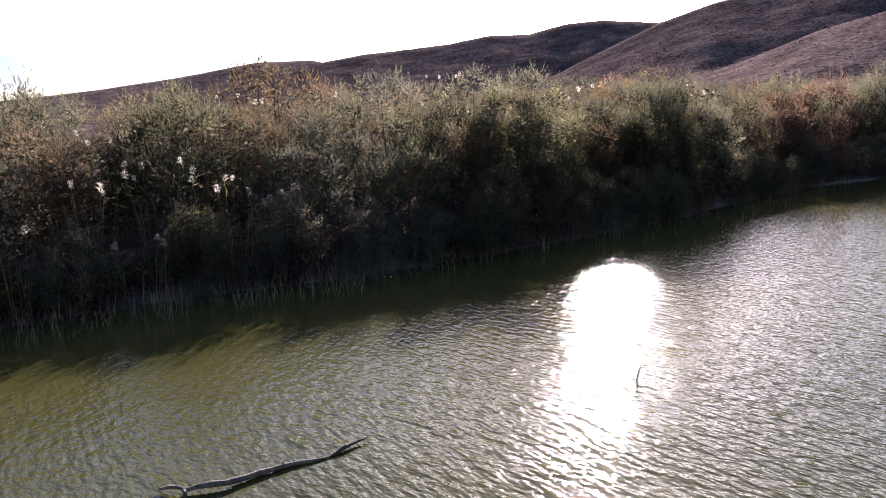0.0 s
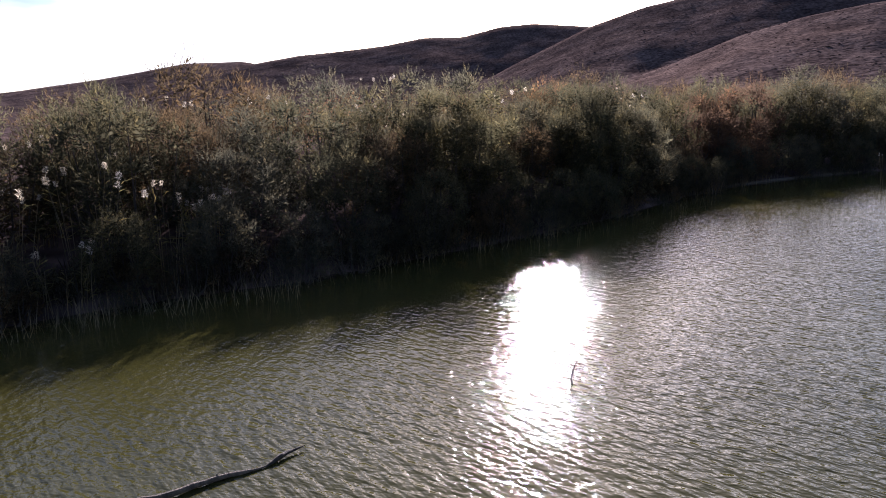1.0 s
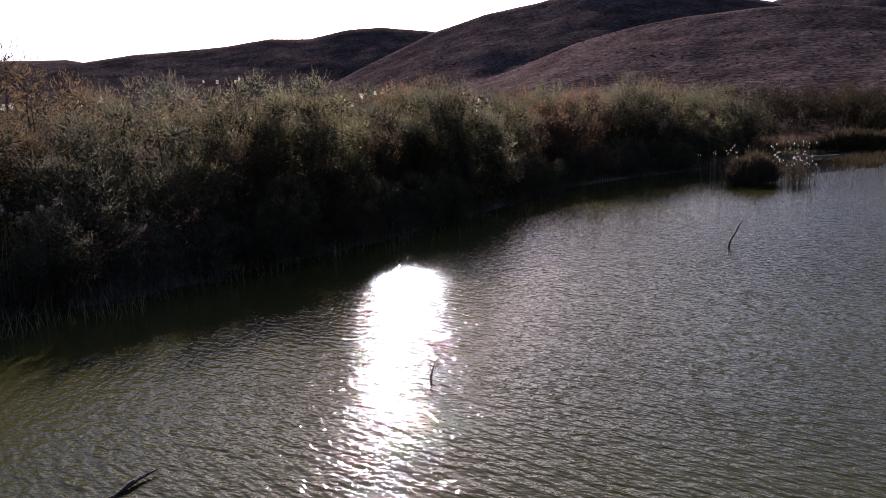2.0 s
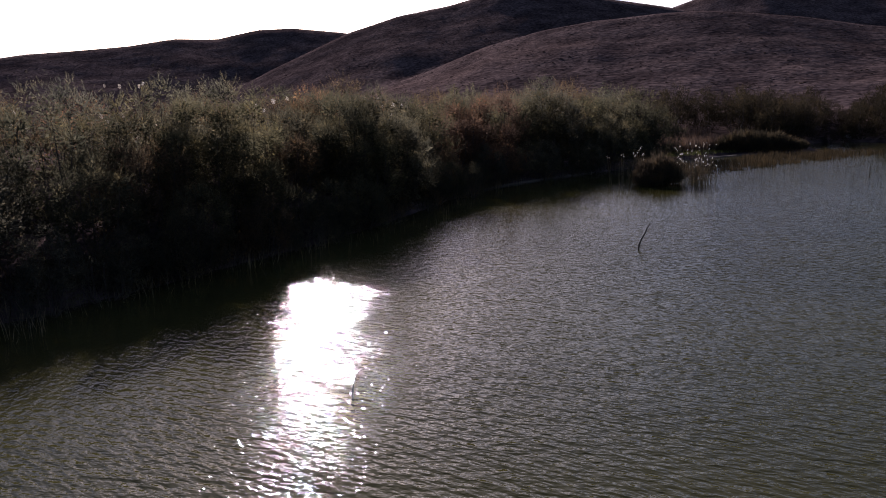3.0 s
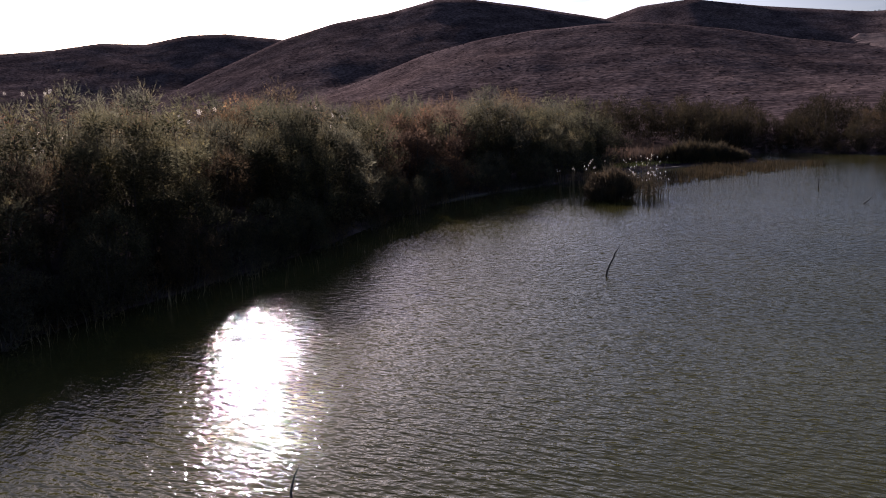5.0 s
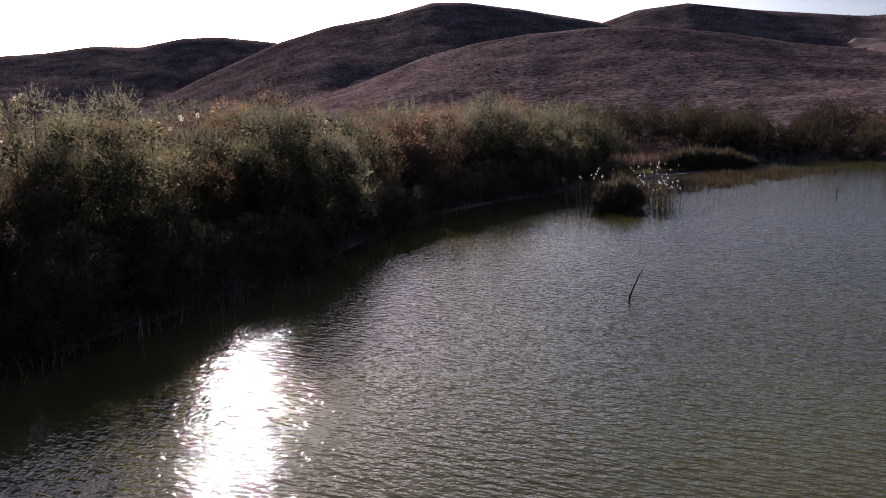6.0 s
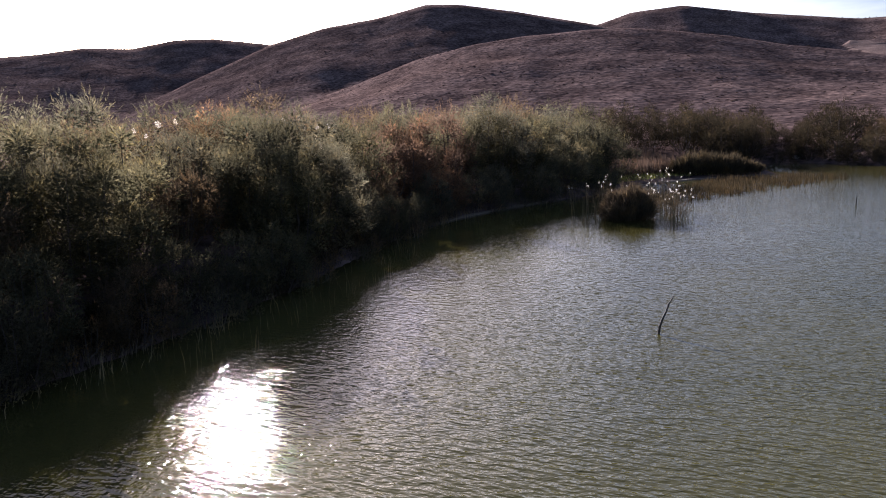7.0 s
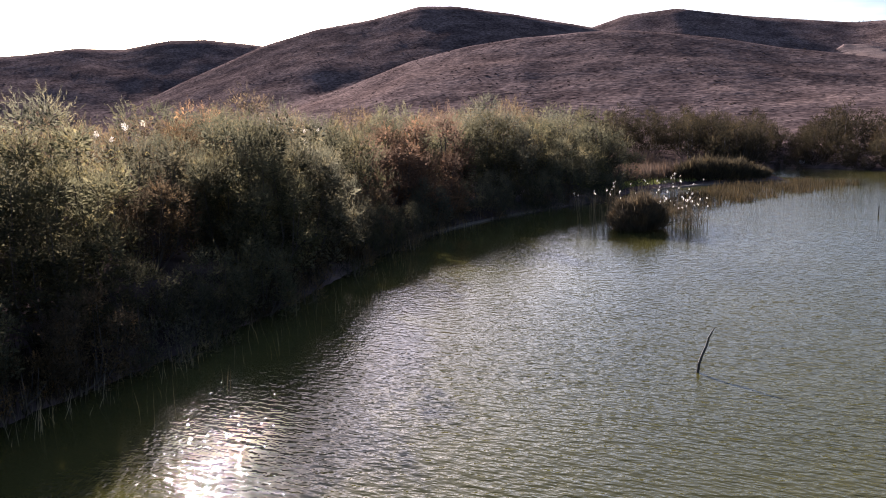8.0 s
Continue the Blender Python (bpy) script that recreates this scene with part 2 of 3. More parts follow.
def shore_distance(px, py):
    """Metres to the lake's edge: positive on land, negative over water."""
    best, inside = np.full(px.shape, 1e9), np.zeros(px.shape, bool)
    for (x0, y0), (x1, y1) in zip(SHORE, SHORE[1:] + SHORE[:1]):
        dx, dy = x1 - x0, y1 - y0
        t = np.clip(((px - x0) * dx + (py - y0) * dy) / (dx * dx + dy * dy), 0, 1)
        best = np.minimum(best, np.hypot(px - x0 - t * dx, py - y0 - t * dy))
        cross = ((y0 > py) != (y1 > py)) & (px < dx * (py - y0) / (dy if dy else 1e-9) + x0)
        inside ^= cross
    return np.where(inside, -best, best)


def wobble(px, py, s, k=0):
    """A cheap smooth unevenness between about -1 and 1."""
    x, y = px / s + 3.1 * k, py / s - 1.7 * k
    return (np.sin(x + 1.3 * np.sin(0.7 * y + k)) * np.cos(0.8 * y + np.sin(1.1 * x)) + 0.5 * np.sin(2.3 * x - 1.9 * y + k) + 0.3 * np.sin(4.1 * x + 3.7 * y)) / 1.8


CENTRE = (4.0, 5.0)
# Ridges seen from the lake: distance of the crest, where the slope begins, then azimuth and elevation of the crest in degrees.
RIDGES = [
    (900, 560, [-40, -30, -21, -16, -10, -6, -4, 0, 8], [1.2, 2.2, 3.2, 3.9, 4.95, 5.05, 4.6, 3.5, 1.0]),
    (640, 400, [-16, -6, -2, 2.3, 4.5, 7.5, 10.5, 13.4, 16, 20, 25, 32], [1.5, 4.75, 5.4, 5.75, 5.95, 6.45, 6.4, 7.0, 7.1, 6.65, 5.0, 2.0]),
    (480, 265, [8, 14, 20, 24, 27.8, 31.7, 34.2, 38.4, 44, 50, 60], [1.0, 4.0, 6.6, 7.7, 8.3, 9.2, 9.1, 8.4, 7.2, 5.4, 2.0]),
    (330, 170, [14, 20, 25.8, 30.5, 35, 38.8, 43.5, 46.4, 50, 53, 57, 60, 63, 75, 95], [0.6, 2.0, 3.6, 5.3, 6.3, 6.75, 6.95, 6.9, 6.4, 5.9, 4.95, 4.4, 3.8, 2.2, 1.0]),
    (640, 400, [36, 42, 44, 46.7, 50.3, 55, 61.5, 66, 75, 95, 120], [3.0, 6.2, 7.1, 7.9, 8.1, 7.2, 6.2, 6.1, 5.4, 3.5, 1.5]),
]


def ground_height(px, py):
    d = shore_distance(px, py)
    r = np.hypot(px - CENTRE[0], py - CENTRE[1])
    az = np.degrees(np.arctan2(px - CENTRE[0], py - CENTRE[1]))
    low = 1 - 0.92 * np.exp(-(((px - 68) / 13) ** 2 + ((py - 66) / 9) ** 2) ** 2)
    land = 0.3 * (1 - np.exp(-np.maximum(d, 0) / 0.7)) + low * (4.6 * (1 - np.exp(-np.maximum(d, 0) / 24)) + 0.35 * wobble(px, py, 5.0) * np.clip(d / 4, 0, 1) + (0.7 * np.exp(-((px - 2) / 20) ** 4) + 0.4 * np.exp(-((px - 10) / 10) ** 2)) * np.exp(-((py - 50) / 10) ** 2) * np.clip(d / 8, 0, 1))
    h = np.where(d > 0, land, np.maximum(-1.6, 0.22 * d))
    rough = wobble(px, py, 38.0, 1) + 0.5 * wobble(px, py, 15.0, 2) + 0.3 * wobble(px, py, 6.5, 3)
    for crest, foot, azs, els in RIDGES:
        top = 5.6 + crest * np.tan(np.radians(np.interp(az, azs, els, left=0.2, right=0.2)))
        s = np.clip((r - foot) / (crest - foot), 0, 1)
        up = 3.9 + (top - 3.9) * s ** 1.08
        down = top - np.maximum(r - crest, 0) * 0.22 - np.maximum(r - crest, 0) ** 2 / 1500
        hill = np.where(r < crest, up, np.maximum(down, 4.0))
        hill = hill + rough * np.clip((r - foot) / 90, 0, 1) * np.clip((crest - r) / 60, 0.12, 1) * 1.6
        h = np.where((r > foot) & (d > 0), np.maximum(h, hill), h)
    return h


def build_ground():
    az = np.radians(np.concatenate([np.arange(-50, 105, 0.6), np.arange(105, 310, 3.0)]))
    rings = np.concatenate([np.arange(4, 130, 1.0), 130 * 1.022 ** np.arange(0, 135)])
    A, R = np.meshgrid(az, rings)
    x, y = CENTRE[0] + R * np.sin(A), CENTRE[1] + R * np.cos(A)
    z = ground_height(x, y)
    n, m = len(rings), len(az)
    vs = np.stack([x, y, z], -1).reshape(-1, 3)
    i, j = np.meshgrid(np.arange(n - 1), np.arange(m), indexing="ij")
    q = (j + 1) % m
    faces = np.stack([i * m + j, (i + 1) * m + j, (i + 1) * m + q, i * m + q], -1).reshape(-1, 4)[:, ::-1].tolist()
    faces.append(list(range(m))[::-1])
    me = mesh_from("ground", vs, faces, EARTH)
    me.shade_smooth()
    tagged(new("ground", me), "dry brown earth shore rising to bare scrubby hills", "ground", kind="structure")


build_ground()


def lee_width(x):
    """How far the bushes shelter and shade the water off the shore, along the lake."""
    return np.interp(x, [-10, 4, 8, 12, 20, 26, 32, 42, 54, 60], [5.8, 5.6, 4.4, 2.8, 2.6, 4.0, 5.4, 7.2, 6.0, 0.8])


def build_water():
    """One level sheet; the share of wind ripples is kept per vertex: none in the lee of the bushes, all of them out on the lake."""
    xs, ys = np.arange(-74, 158, 1.5), np.arange(-126, 82, 1.5)
    X, Y = np.meshgrid(xs, ys)
    d = -shore_distance(X, Y)
    lee = lee_width(X) + 0.5 * wobble(X, Y, 1.7, 12)
    t = np.clip((d - lee) / 1.3, 0, 1)
    ripples = np.where(Y > 5, 0.1 + 0.9 * t * t * (3 - 2 * t), 1.0)
    fetch = np.clip((np.hypot(X - 3, Y - 8) - 24) / 24, 0, 1)      # the wind dies down towards the hills
    ripples = ripples * (1 - 0.55 * fetch)
    n, m = X.shape
    i, j = np.meshgrid(np.arange(n - 1), np.arange(m - 1), indexing="ij")
    faces = np.stack([i * m + j, i * m + j + 1, (i + 1) * m + j + 1, (i + 1) * m + j], -1).reshape(-1, 4)
    near = d.ravel() > -4.5
    faces = faces[near[faces].all(1)]
    used, faces = np.unique(faces, return_inverse=True)
    vs = np.column_stack([X.ravel(), Y.ravel(), 0 * X.ravel()])[used]
    me = mesh_from("lake", vs, faces.reshape(-1, 4), WATER)
    bank = np.exp(-((d - lee - 2.2) / 2.6) ** 2) * (Y > 5) * np.clip((46 - X) / 12, 0, 1)      # wavelets along the bank, just outside its lee
    for name, values in (("ripples", ripples * (1 - 0.4 * bank)), ("bank_waves", bank)):
        me.attributes.new(name, "FLOAT", "POINT").data.foreach_set("value", values.ravel()[used].astype(np.float32))
    tagged(new("water", me), "murky olive lake water with small wind ripples", "water", kind="structure")


build_water()


# ---- shrubs on the hills ----
def build_hill_shrubs():
    rng = np.random.default_rng(5)
    n = 14000
    az = np.radians(rng.uniform(-32, 85, n))
    r = 150 + 520 * rng.random(n) ** 1.1
    x, y = CENTRE[0] + r * np.sin(az), CENTRE[1] + r * np.cos(az)
    keep = (shore_distance(x, y) > 45) & (wobble(x, y, 22.0, 4) > rng.uniform(-1.2, 0.7, n))
    x, y, r = x[keep], y[keep], r[keep]
    z = ground_height(x, y)
    n = len(x)
    s = rng.uniform(0.12, 0.32, n) * (0.7 + r / 700)
    ang = np.arange(4) * np.pi / 2
    ring = np.stack([np.cos(ang), np.sin(ang), 0 * ang - 0.25], -1)
    up = np.stack([0.75 * np.cos(ang + 0.5), 0.75 * np.sin(ang + 0.5), 0 * ang + 0.65], -1)
    base = np.concatenate([ring, up, [[0, 0, 0.95]]])
    vs = base[None] * s[:, None, None] * rng.uniform(0.65, 1.3, (n, 9, 1)) * [1.5, 1.5, 0.45] + np.stack([x, y, z], -1)[:, None]
    k = (np.arange(n) * 9)[:, None]
    faces = []
    for i in range(4):
        j = (i + 1) % 4
        for t in ((i, j, 4 + i), (j, 4 + j, 4 + i), (4 + i, 4 + j, 8)):
            faces.append(k + np.array(t))
    me = mesh_from("hill_shrubs", vs.reshape(-1, 3), np.concatenate(faces), SHRUB)
    tagged(new("hill_shrubs", me), "low dry scrub dotted over the bare hillsides", "shrubs", kind="stuff")


build_hill_shrubs()


# ---- tamarisk thicket ----
def feathers(rng, roots, ways, lengths, leaf, each):
    """Feathery twigs: along each one many narrow pointed leaves that stand out from it, shorter towards its tip."""
    n = len(roots)
    s = np.tile(np.linspace(0.06, 1.0, each), (n, 1)) + rng.uniform(-0.05, 0.05, (n, each))
    droop = rng.normal(0, 0.13, (n, 1, 3)) * (s ** 2)[..., None]
    at = roots[:, None] + (ways[:, None] * s[..., None] + droop) * lengths[:, None, None]
    out = rng.normal(size=(n, each, 3))
    way = ways[:, None] * 0.85 + 0.62 * out / np.linalg.norm(out, axis=2, keepdims=True)
    way /= np.linalg.norm(way, axis=2, keepdims=True)
    side = np.cross(way, rng.normal(size=(n, each, 3)))
    side /= np.linalg.norm(side, axis=2, keepdims=True) + 1e-9
    long = (leaf * rng.uniform(0.7, 1.35, (n, each)) * (1.2 - 0.55 * s))[..., None]
    half = side * long * 0.09
    vs = np.stack([at - half, at + half, at + way * long], 2).reshape(-1, 3)
    return vs, np.arange(len(vs)).reshape(-1, 3).tolist()


def bush_meshes(seed, high, wide, mat, twigs, leaf, each, fill):
    """Wood and crown of one bush: rounded feathery lobes, dense inside, with dark gaps between them, standing on z = 0."""
    rng = np.random.default_rng(seed)
    lobes, wood, stems = [], [], []
    unit = wide / 4.4
    for i in range(9 + int(rng.integers(3))):
        a, lean = i * 2.4 + rng.uniform(-0.5, 0.5), np.sqrt((i + 0.3) / 11) * wide * 0.46
        out = np.array([np.cos(a), np.sin(a), 0])
        top = high * (1 - 0.42 * (2 * lean / wide) ** 2) * rng.uniform(0.74, 1.0)
        tip = lean * out + [0, 0, top * 0.86]
        base = 0.25 * unit * out + [0, 0, -0.15]
        knee = base + (tip - base) * 0.5 + 0.3 * unit * out - [0, 0, 0.08 * high]
        wood.append(tube([base, base + (knee - base) * 0.5 + rng.normal(0, 0.06, 3), knee, tip], [0.06, 0.048, 0.034, 0.01], 4))
        stems.append(sum(len(v) for v, _ in wood[:-1]))
        lobes.append((tip, rng.uniform(0.5, 0.75) * unit, rng.uniform(0.6, 0.95) * unit, 1.5))
        side = knee + (tip - knee) * 0.35 + out * rng.uniform(0.3, 0.6) * unit + rng.normal(0, 0.2, 3) * unit
        wood.append(tube([knee, side], [0.025, 0.008], 3))
        lobes.append((side, rng.uniform(0.5, 0.8) * unit, rng.uniform(0.5, 0.75) * unit, 1.0))
        foot = out * (lean + 0.25 * unit) + [0, 0, rng.uniform(0.07, 0.28) * high]
        lobes.append((foot, rng.uniform(0.6, 0.85) * unit, rng.uniform(0.5, 0.8) * unit, 0.6))
        skirt = out * (lean + 0.35 * unit) + rng.normal(0, 0.2, 3) * unit + [0, 0, rng.uniform(0.28, 0.5) * high]
        lobes.append((skirt, rng.uniform(0.5, 0.75) * unit, rng.uniform(0.45, 0.7) * unit, 0.7))
    centres = np.array([c for c, *_ in lobes])
    radii = np.array([(r, r, h) for _, r, h, _ in lobes])

    def on_lobes(count, share):
        pick = rng.choice(len(lobes), count, p=share / share.sum())
        d = rng.normal(size=(count, 3))
        return pick, d / np.linalg.norm(d, axis=1, keepdims=True)

    # feathery twigs over the lobes, upright at the top; here and there a long shoot
    pick, d = on_lobes(twigs, np.array([w * r for _, r, _, w in lobes]))
    d[:, 2] = np.where(d[:, 2] < -0.3, -d[:, 2], d[:, 2])
    bumps = 1 + 0.2 * np.sin(5 * d[:, 0] + pick) * np.sin(5 * d[:, 1] + 2 * pick)
    roots = centres[pick] + d * radii[pick] * (rng.uniform(0.5, 0.9, twigs) * bumps)[:, None]
    roots[:, 2] = np.maximum(roots[:, 2], 0.06)
    ways = d * [0.75, 0.75, 0.4] + [0, 0, 0.75] + rng.normal(0, 0.2, (twigs, 3))
    ways /= np.linalg.norm(ways, axis=1, keepdims=True)
    lengths = 0.36 * unit * rng.uniform(0.6, 1.3, twigs) * np.where(rng.random(twigs) < 0.05, 1.9, 1.0)
    vs, fs = feathers(rng, roots, ways, lengths, leaf, each)
    # dense foliage inside
    pick, d = on_lobes(fill, np.array([r * h for _, r, h, _ in lobes]))
    roots = centres[pick] + d * radii[pick] * (0.6 * rng.random(fill) ** 0.5)[:, None]
    roots[:, 2] = np.maximum(roots[:, 2], 0.05)
    iv, inner = blades(rng, roots, d * [1, 1, 0.6] + [0, 0, 0.3], 0.17 * unit * rng.uniform(0.7, 1.4, fill), 0.1 * unit * rng.uniform(0.6, 1.3, fill), 0.25)
    fs += [tuple(len(vs) + k for k in f) for f in inner]
    wv, wf = joined(wood)
    wv.append((0, 0, -0.2))      # all stems grow from one root, and each side shoot from its stem
    for k in stems:
        wf += [(k, k + 1, len(wv) - 1), (k + 2, k + 3, len(wv) - 1), (k + 8, k + 9, k + 16)]
    return mesh_from("wood", wv, wf, BARK), mesh_from("crown", np.concatenate([vs, iv]), fs, mat)


def bush_kind(seed, high, wide, mat, twigs, leaf, each, fill, label, group, name="tamarisk_bush", category="bush"):
    ob = thing(name, label, category, group)
    wood, crown = bush_meshes(seed, high, wide, mat, twigs, leaf, each, fill)
    part("trunk", wood, ob)
    part("crown", crown, ob)
    return ob


def scatter(rng, count, xr, yr, dr, spacing, taken):
    """Random places on land between two distances from the water, none nearer than spacing to another."""
    xs, ys = rng.uniform(*xr, count), rng.uniform(*yr, count)
    d = shore_distance(xs, ys)
    out = []
    for x, y, dd in zip(xs, ys, d):
        if dr[0] < dd < dr[1] and x - 1 > -0.75 * (y + 3) and all((x - u) ** 2 + (y - v) ** 2 > spacing ** 2 for u, v in taken):
            taken.append((x, y))
            out.append((x, y, dd))
    return out


TALL_REEDS = [(3.6, 42.4, 6.9), (4.4, 41.8, 6.4), (4.9, 48.6, 9.0), (22.0, 51.4, 7.8), (23.0, 50.8, 7.3), (-2.3, 41.8, 7.5), (-1.4, 41.6, 6.8), (-6.9, 41.1, 8.1), (-7.5, 30.7, 5.1), (-6.9, 30.9, 4.7),
              (-10.4, 29.8, 6.1), (-12.7, 28.8, 3.9), (-10.0, 29.6, 4.0), (12.0, 41.5, 7.4), (-15.5, 38.0, 7.4)]      # place and height over the lake


def build_thicket():
    rng = np.random.default_rng(11)
    lab = {"olive": "feathery olive-green tamarisk bush in the shore thicket", "grey": "grey-green tamarisk bush with upright tufts of foliage",
           "rust": "tamarisk bush turned rust-orange in autumn", "brown": "tamarisk bush with dry brown autumn foliage"}
    near, far, low = {}, {}, {}
    for kind, mat, seeds in (("olive", OLIVE, (1, 2, 3)), ("grey", GREY_GREEN, (4, 5)), ("rust", RUST, (6, 7)), ("brown", BROWN, (8, 9))):
        near[kind] = [bush_kind(s, 4.8, 4.4, mat, 1350, 0.125, 8, 3000, lab[kind], "shore thicket bushes") for s in seeds]
        far[kind] = [bush_kind(s + 20, 4.8, 4.6, mat, 880, 0.16, 6, 1700, lab[kind], "thicket bushes further inland") for s in seeds[:2]]
        low[kind] = [bush_kind(s + 40, 1.9, 2.6, mat, 300, 0.12, 6, 550, "low scrubby tamarisk growth at the foot of the thicket", "low scrub along the bank", "low_scrub", "scrub") for s in seeds[:1]]
    dark = {"dark": [bush_kind(s, 5.4, 5.0, DARK, 650, 0.24, 6, 1400, "dark evergreen tamarisk tree on the far shore", "trees across the inlet", "tamarisk_tree", "tree") for s in (61, 62)],
            "brown": [bush_kind(63, 5.4, 5.0, BROWN, 650, 0.24, 6, 1400, "brownish tamarisk tree on the far shore", "trees across the inlet", "tamarisk_tree", "tree")]}
    tall = {kind: [bush_kind(s, 7.4, 5.6, mat, 2300, 0.115, 8, 4200, lab[kind], "shore thicket bushes")] for kind, mat, s in (("olive", OLIVE, 31), ("grey", GREY_GREEN, 32))}
    used = set()

    def plant(kinds, x, y, size, kind):
        if size > 0.96 and any(math.hypot(x - u, y - v + 0.9) < 1.5 for u, v, _ in TALL_REEDS[:8]):
            return
        some = kinds[kind]
        proto = some[int(rng.integers(len(some)))]
        m = pose(x, y, float(ground_height(np.array([x]), np.array([y]))[0]) - 0.05, 0, 0, rng.uniform(0, 360))
        if proto.name not in used:
            used.add(proto.name)
            proto.matrix_basis, ob = m, proto
        else:
            ob = copy_thing(proto, m)
        ob.scale = (size * rng.uniform(0.9, 1.15), size * rng.uniform(0.9, 1.15), size * rng.uniform(0.88, 1.15))

    def grown(x, y, d, least, most):
        """The bushes stand in tiers: low over the water, taller up the bank."""
        ground = float(ground_height(np.array([x]), np.array([y]))[0])
        hump = float(wobble(np.array([x]), np.array([y]), 3.4, 15)[0])
        def between(low, high):
            return 1 / (1 + math.exp(-(x - low) / 0.5)) / (1 + math.exp((x - high) / 0.4))

        open_part = min(between(-5.5, 5.0) + between(11.9 + 0.42 * (d - 4.5), 14.2 + 0.42 * (d - 4.5)), 1)      # where the front bushes are low and those behind show over them
        back = max(d - 4.5, 0)
        top = 2.4 + (1.05 - 0.41 * open_part) * min(max(d, 0), 4.5) + 0.13 * min(back, 9) * (1 - open_part) + 0.46 * min(back, 6.5) * open_part
        top *= 1 - 0.1 / (1 + math.exp(x + 9))
        top *= 1 + 0.14 * hump * (0.4 + 0.1 * min(max(d, 0), 6)) + rng.uniform(-0.05, 0.05)
        return min(max((top - ground) / 4.3, least), most)

    def choose(x, y, d):
        if math.hypot(x - 34, y - 58) < 4.5:
            return "rust"
        odds = [0.5, 0.33, 0.01, 0.16] if d < 10 else [0.33, 0.22, 0.02, 0.43]
        return str(rng.choice(["olive", "grey", "rust", "brown"], p=odds))

    taken = []
    # two tall dark clumps near the shore
    for x, y, top in ((8.0, 35.4, 5.6), (9.0, 38.0, 8.2), (7.0, 37.6, 7.6), (16.1, 42.2, 7.2), (17.4, 43.6, 7.8), (16.9, 40.8, 6.3), (19.0, 44.9, 7.8), (20.3, 44.2, 7.1)):
        plant(tall, x, y, (top - float(ground_height(np.array([x]), np.array([y]))[0])) / 7.0, "olive" if x < 18 else "grey")
        taken.append((x, y))
    # the front row hangs over the water's edge
    for x, y, d in scatter(rng, 6000, (-34, 62), (4, 72), (-0.5, 1.5), 2.2, taken):
        if x < 6.5 + 1.06 * (y - 11.4):
            plant(near, x, y, grown(x, y, d, 0.5, 1.3), choose(x, y, d))
    for x, y, d in scatter(rng, 5000, (-34, 64), (4, 78), (1.5, 9), 2.9, taken):
        if x < 6.5 + 1.06 * (y - 11.4):
            plant(near, x, y, grown(x, y, d, 0.8, 1.55), choose(x, y, d))
    for x, y, d in scatter(rng, 5000, (-48, 66), (14, 96), (9, 24), 3.9, taken):
        if x < 6.5 + 1.06 * (y - 11.4):
            plant(far, x, y, grown(x, y, d, 0.8, 1.6), choose(x, y, d))
    # the dark trees across the inlet
    for x, y, d in scatter(rng, 4000, (52, 140), (44, 125), (0.4, 17), 3.4, taken):
        if x > 90 or y > 80:
            dip = 0.55 if abs(math.degrees(math.atan2(x - 6.5, y - 11.4)) - 58.2) < 1.2 else 1.0
            plant(dark, x, y, rng.uniform(0.85, 1.3) * dip, "brown" if rng.random() < 0.03 else "dark")
    for x, y, d in scatter(rng, 9000, (-24, 60), (4, 66), (-0.9, 1.8), 1.25, []):
        if x < 6.5 + 1.06 * (y - 11.4):
            plant(low, x, y, rng.uniform(0.5, 0.95), str(rng.choice(["olive", "grey", "brown"])))
    # young growth down to the water across the inlet
    for x, y, d in scatter(rng, 3000, (84, 116), (40, 90), (-0.6, 1.8), 1.9, []):
        plant(dark, x, y, rng.uniform(0.3, 0.5), "dark")
    for kinds in (near, far, low, dark, tall):
        for some in kinds.values():
            for proto in some:
                if proto.name not in used:
                    for ob in (*proto.children, proto):
                        bpy.data.objects.remove(ob)


build_thicket()


# ---- sticks and log in the water ----
def branch(name, label, category, path, radii, mat, twigs=()):
    ob = thing(name, label, category)
    part("stem", mesh_from("stem", *tube(path, radii, 8), mat), ob)
    for p, r in twigs:
        part("twig", mesh_from("twig", *tube(p, r, 6), mat), ob)
    return ob


branch("dead_branch", "thin dark crooked branch standing out of the water", "branch",
       [(22.2, 23.5, -1.4), (22.3, 23.5, 0), (22.36, 23.51, 0.22), (22.5, 23.53, 0.42), (22.72, 23.56, 0.64), (22.84, 23.58, 0.84), (23.0, 23.6, 0.97), (23.13, 23.62, 1.05)],
       [0.05, 0.045, 0.04, 0.038, 0.034, 0.03, 0.022, 0.012], WET_WOOD)
branch("dead_branch", "slim bent grey branch standing out of the water", "branch",
       [(6.0, 14.2, -1.3), (6.01, 14.16, 0), (6.0, 14.16, 0.14), (6.05, 14.17, 0.3), (6.09, 14.17, 0.42), (6.2, 14.18, 0.58)],
       [0.03, 0.026, 0.022, 0.02, 0.015, 0.007], WET_WOOD)
branch("stake", "short dark stake standing in the water", "stake", [(57.6, 36.4, -1.4), (57.6, 36.4, 0), (57.62, 36.4, 0.62)], [0.05, 0.045, 0.035], WET_WOOD)
branch("dead_branch", "short slanting dead branch just above the water", "branch",
       [(49.4, 28.3, -0.6), (49.6, 28.5, 0.0), (49.85, 28.4, 0.16), (50.1, 28.3, 0.36)], [0.05, 0.045, 0.035, 0.015], WET_WOOD, [([(49.85, 28.4, 0.16), (50.0, 28.42, 0.2)], [0.02, 0.008])])


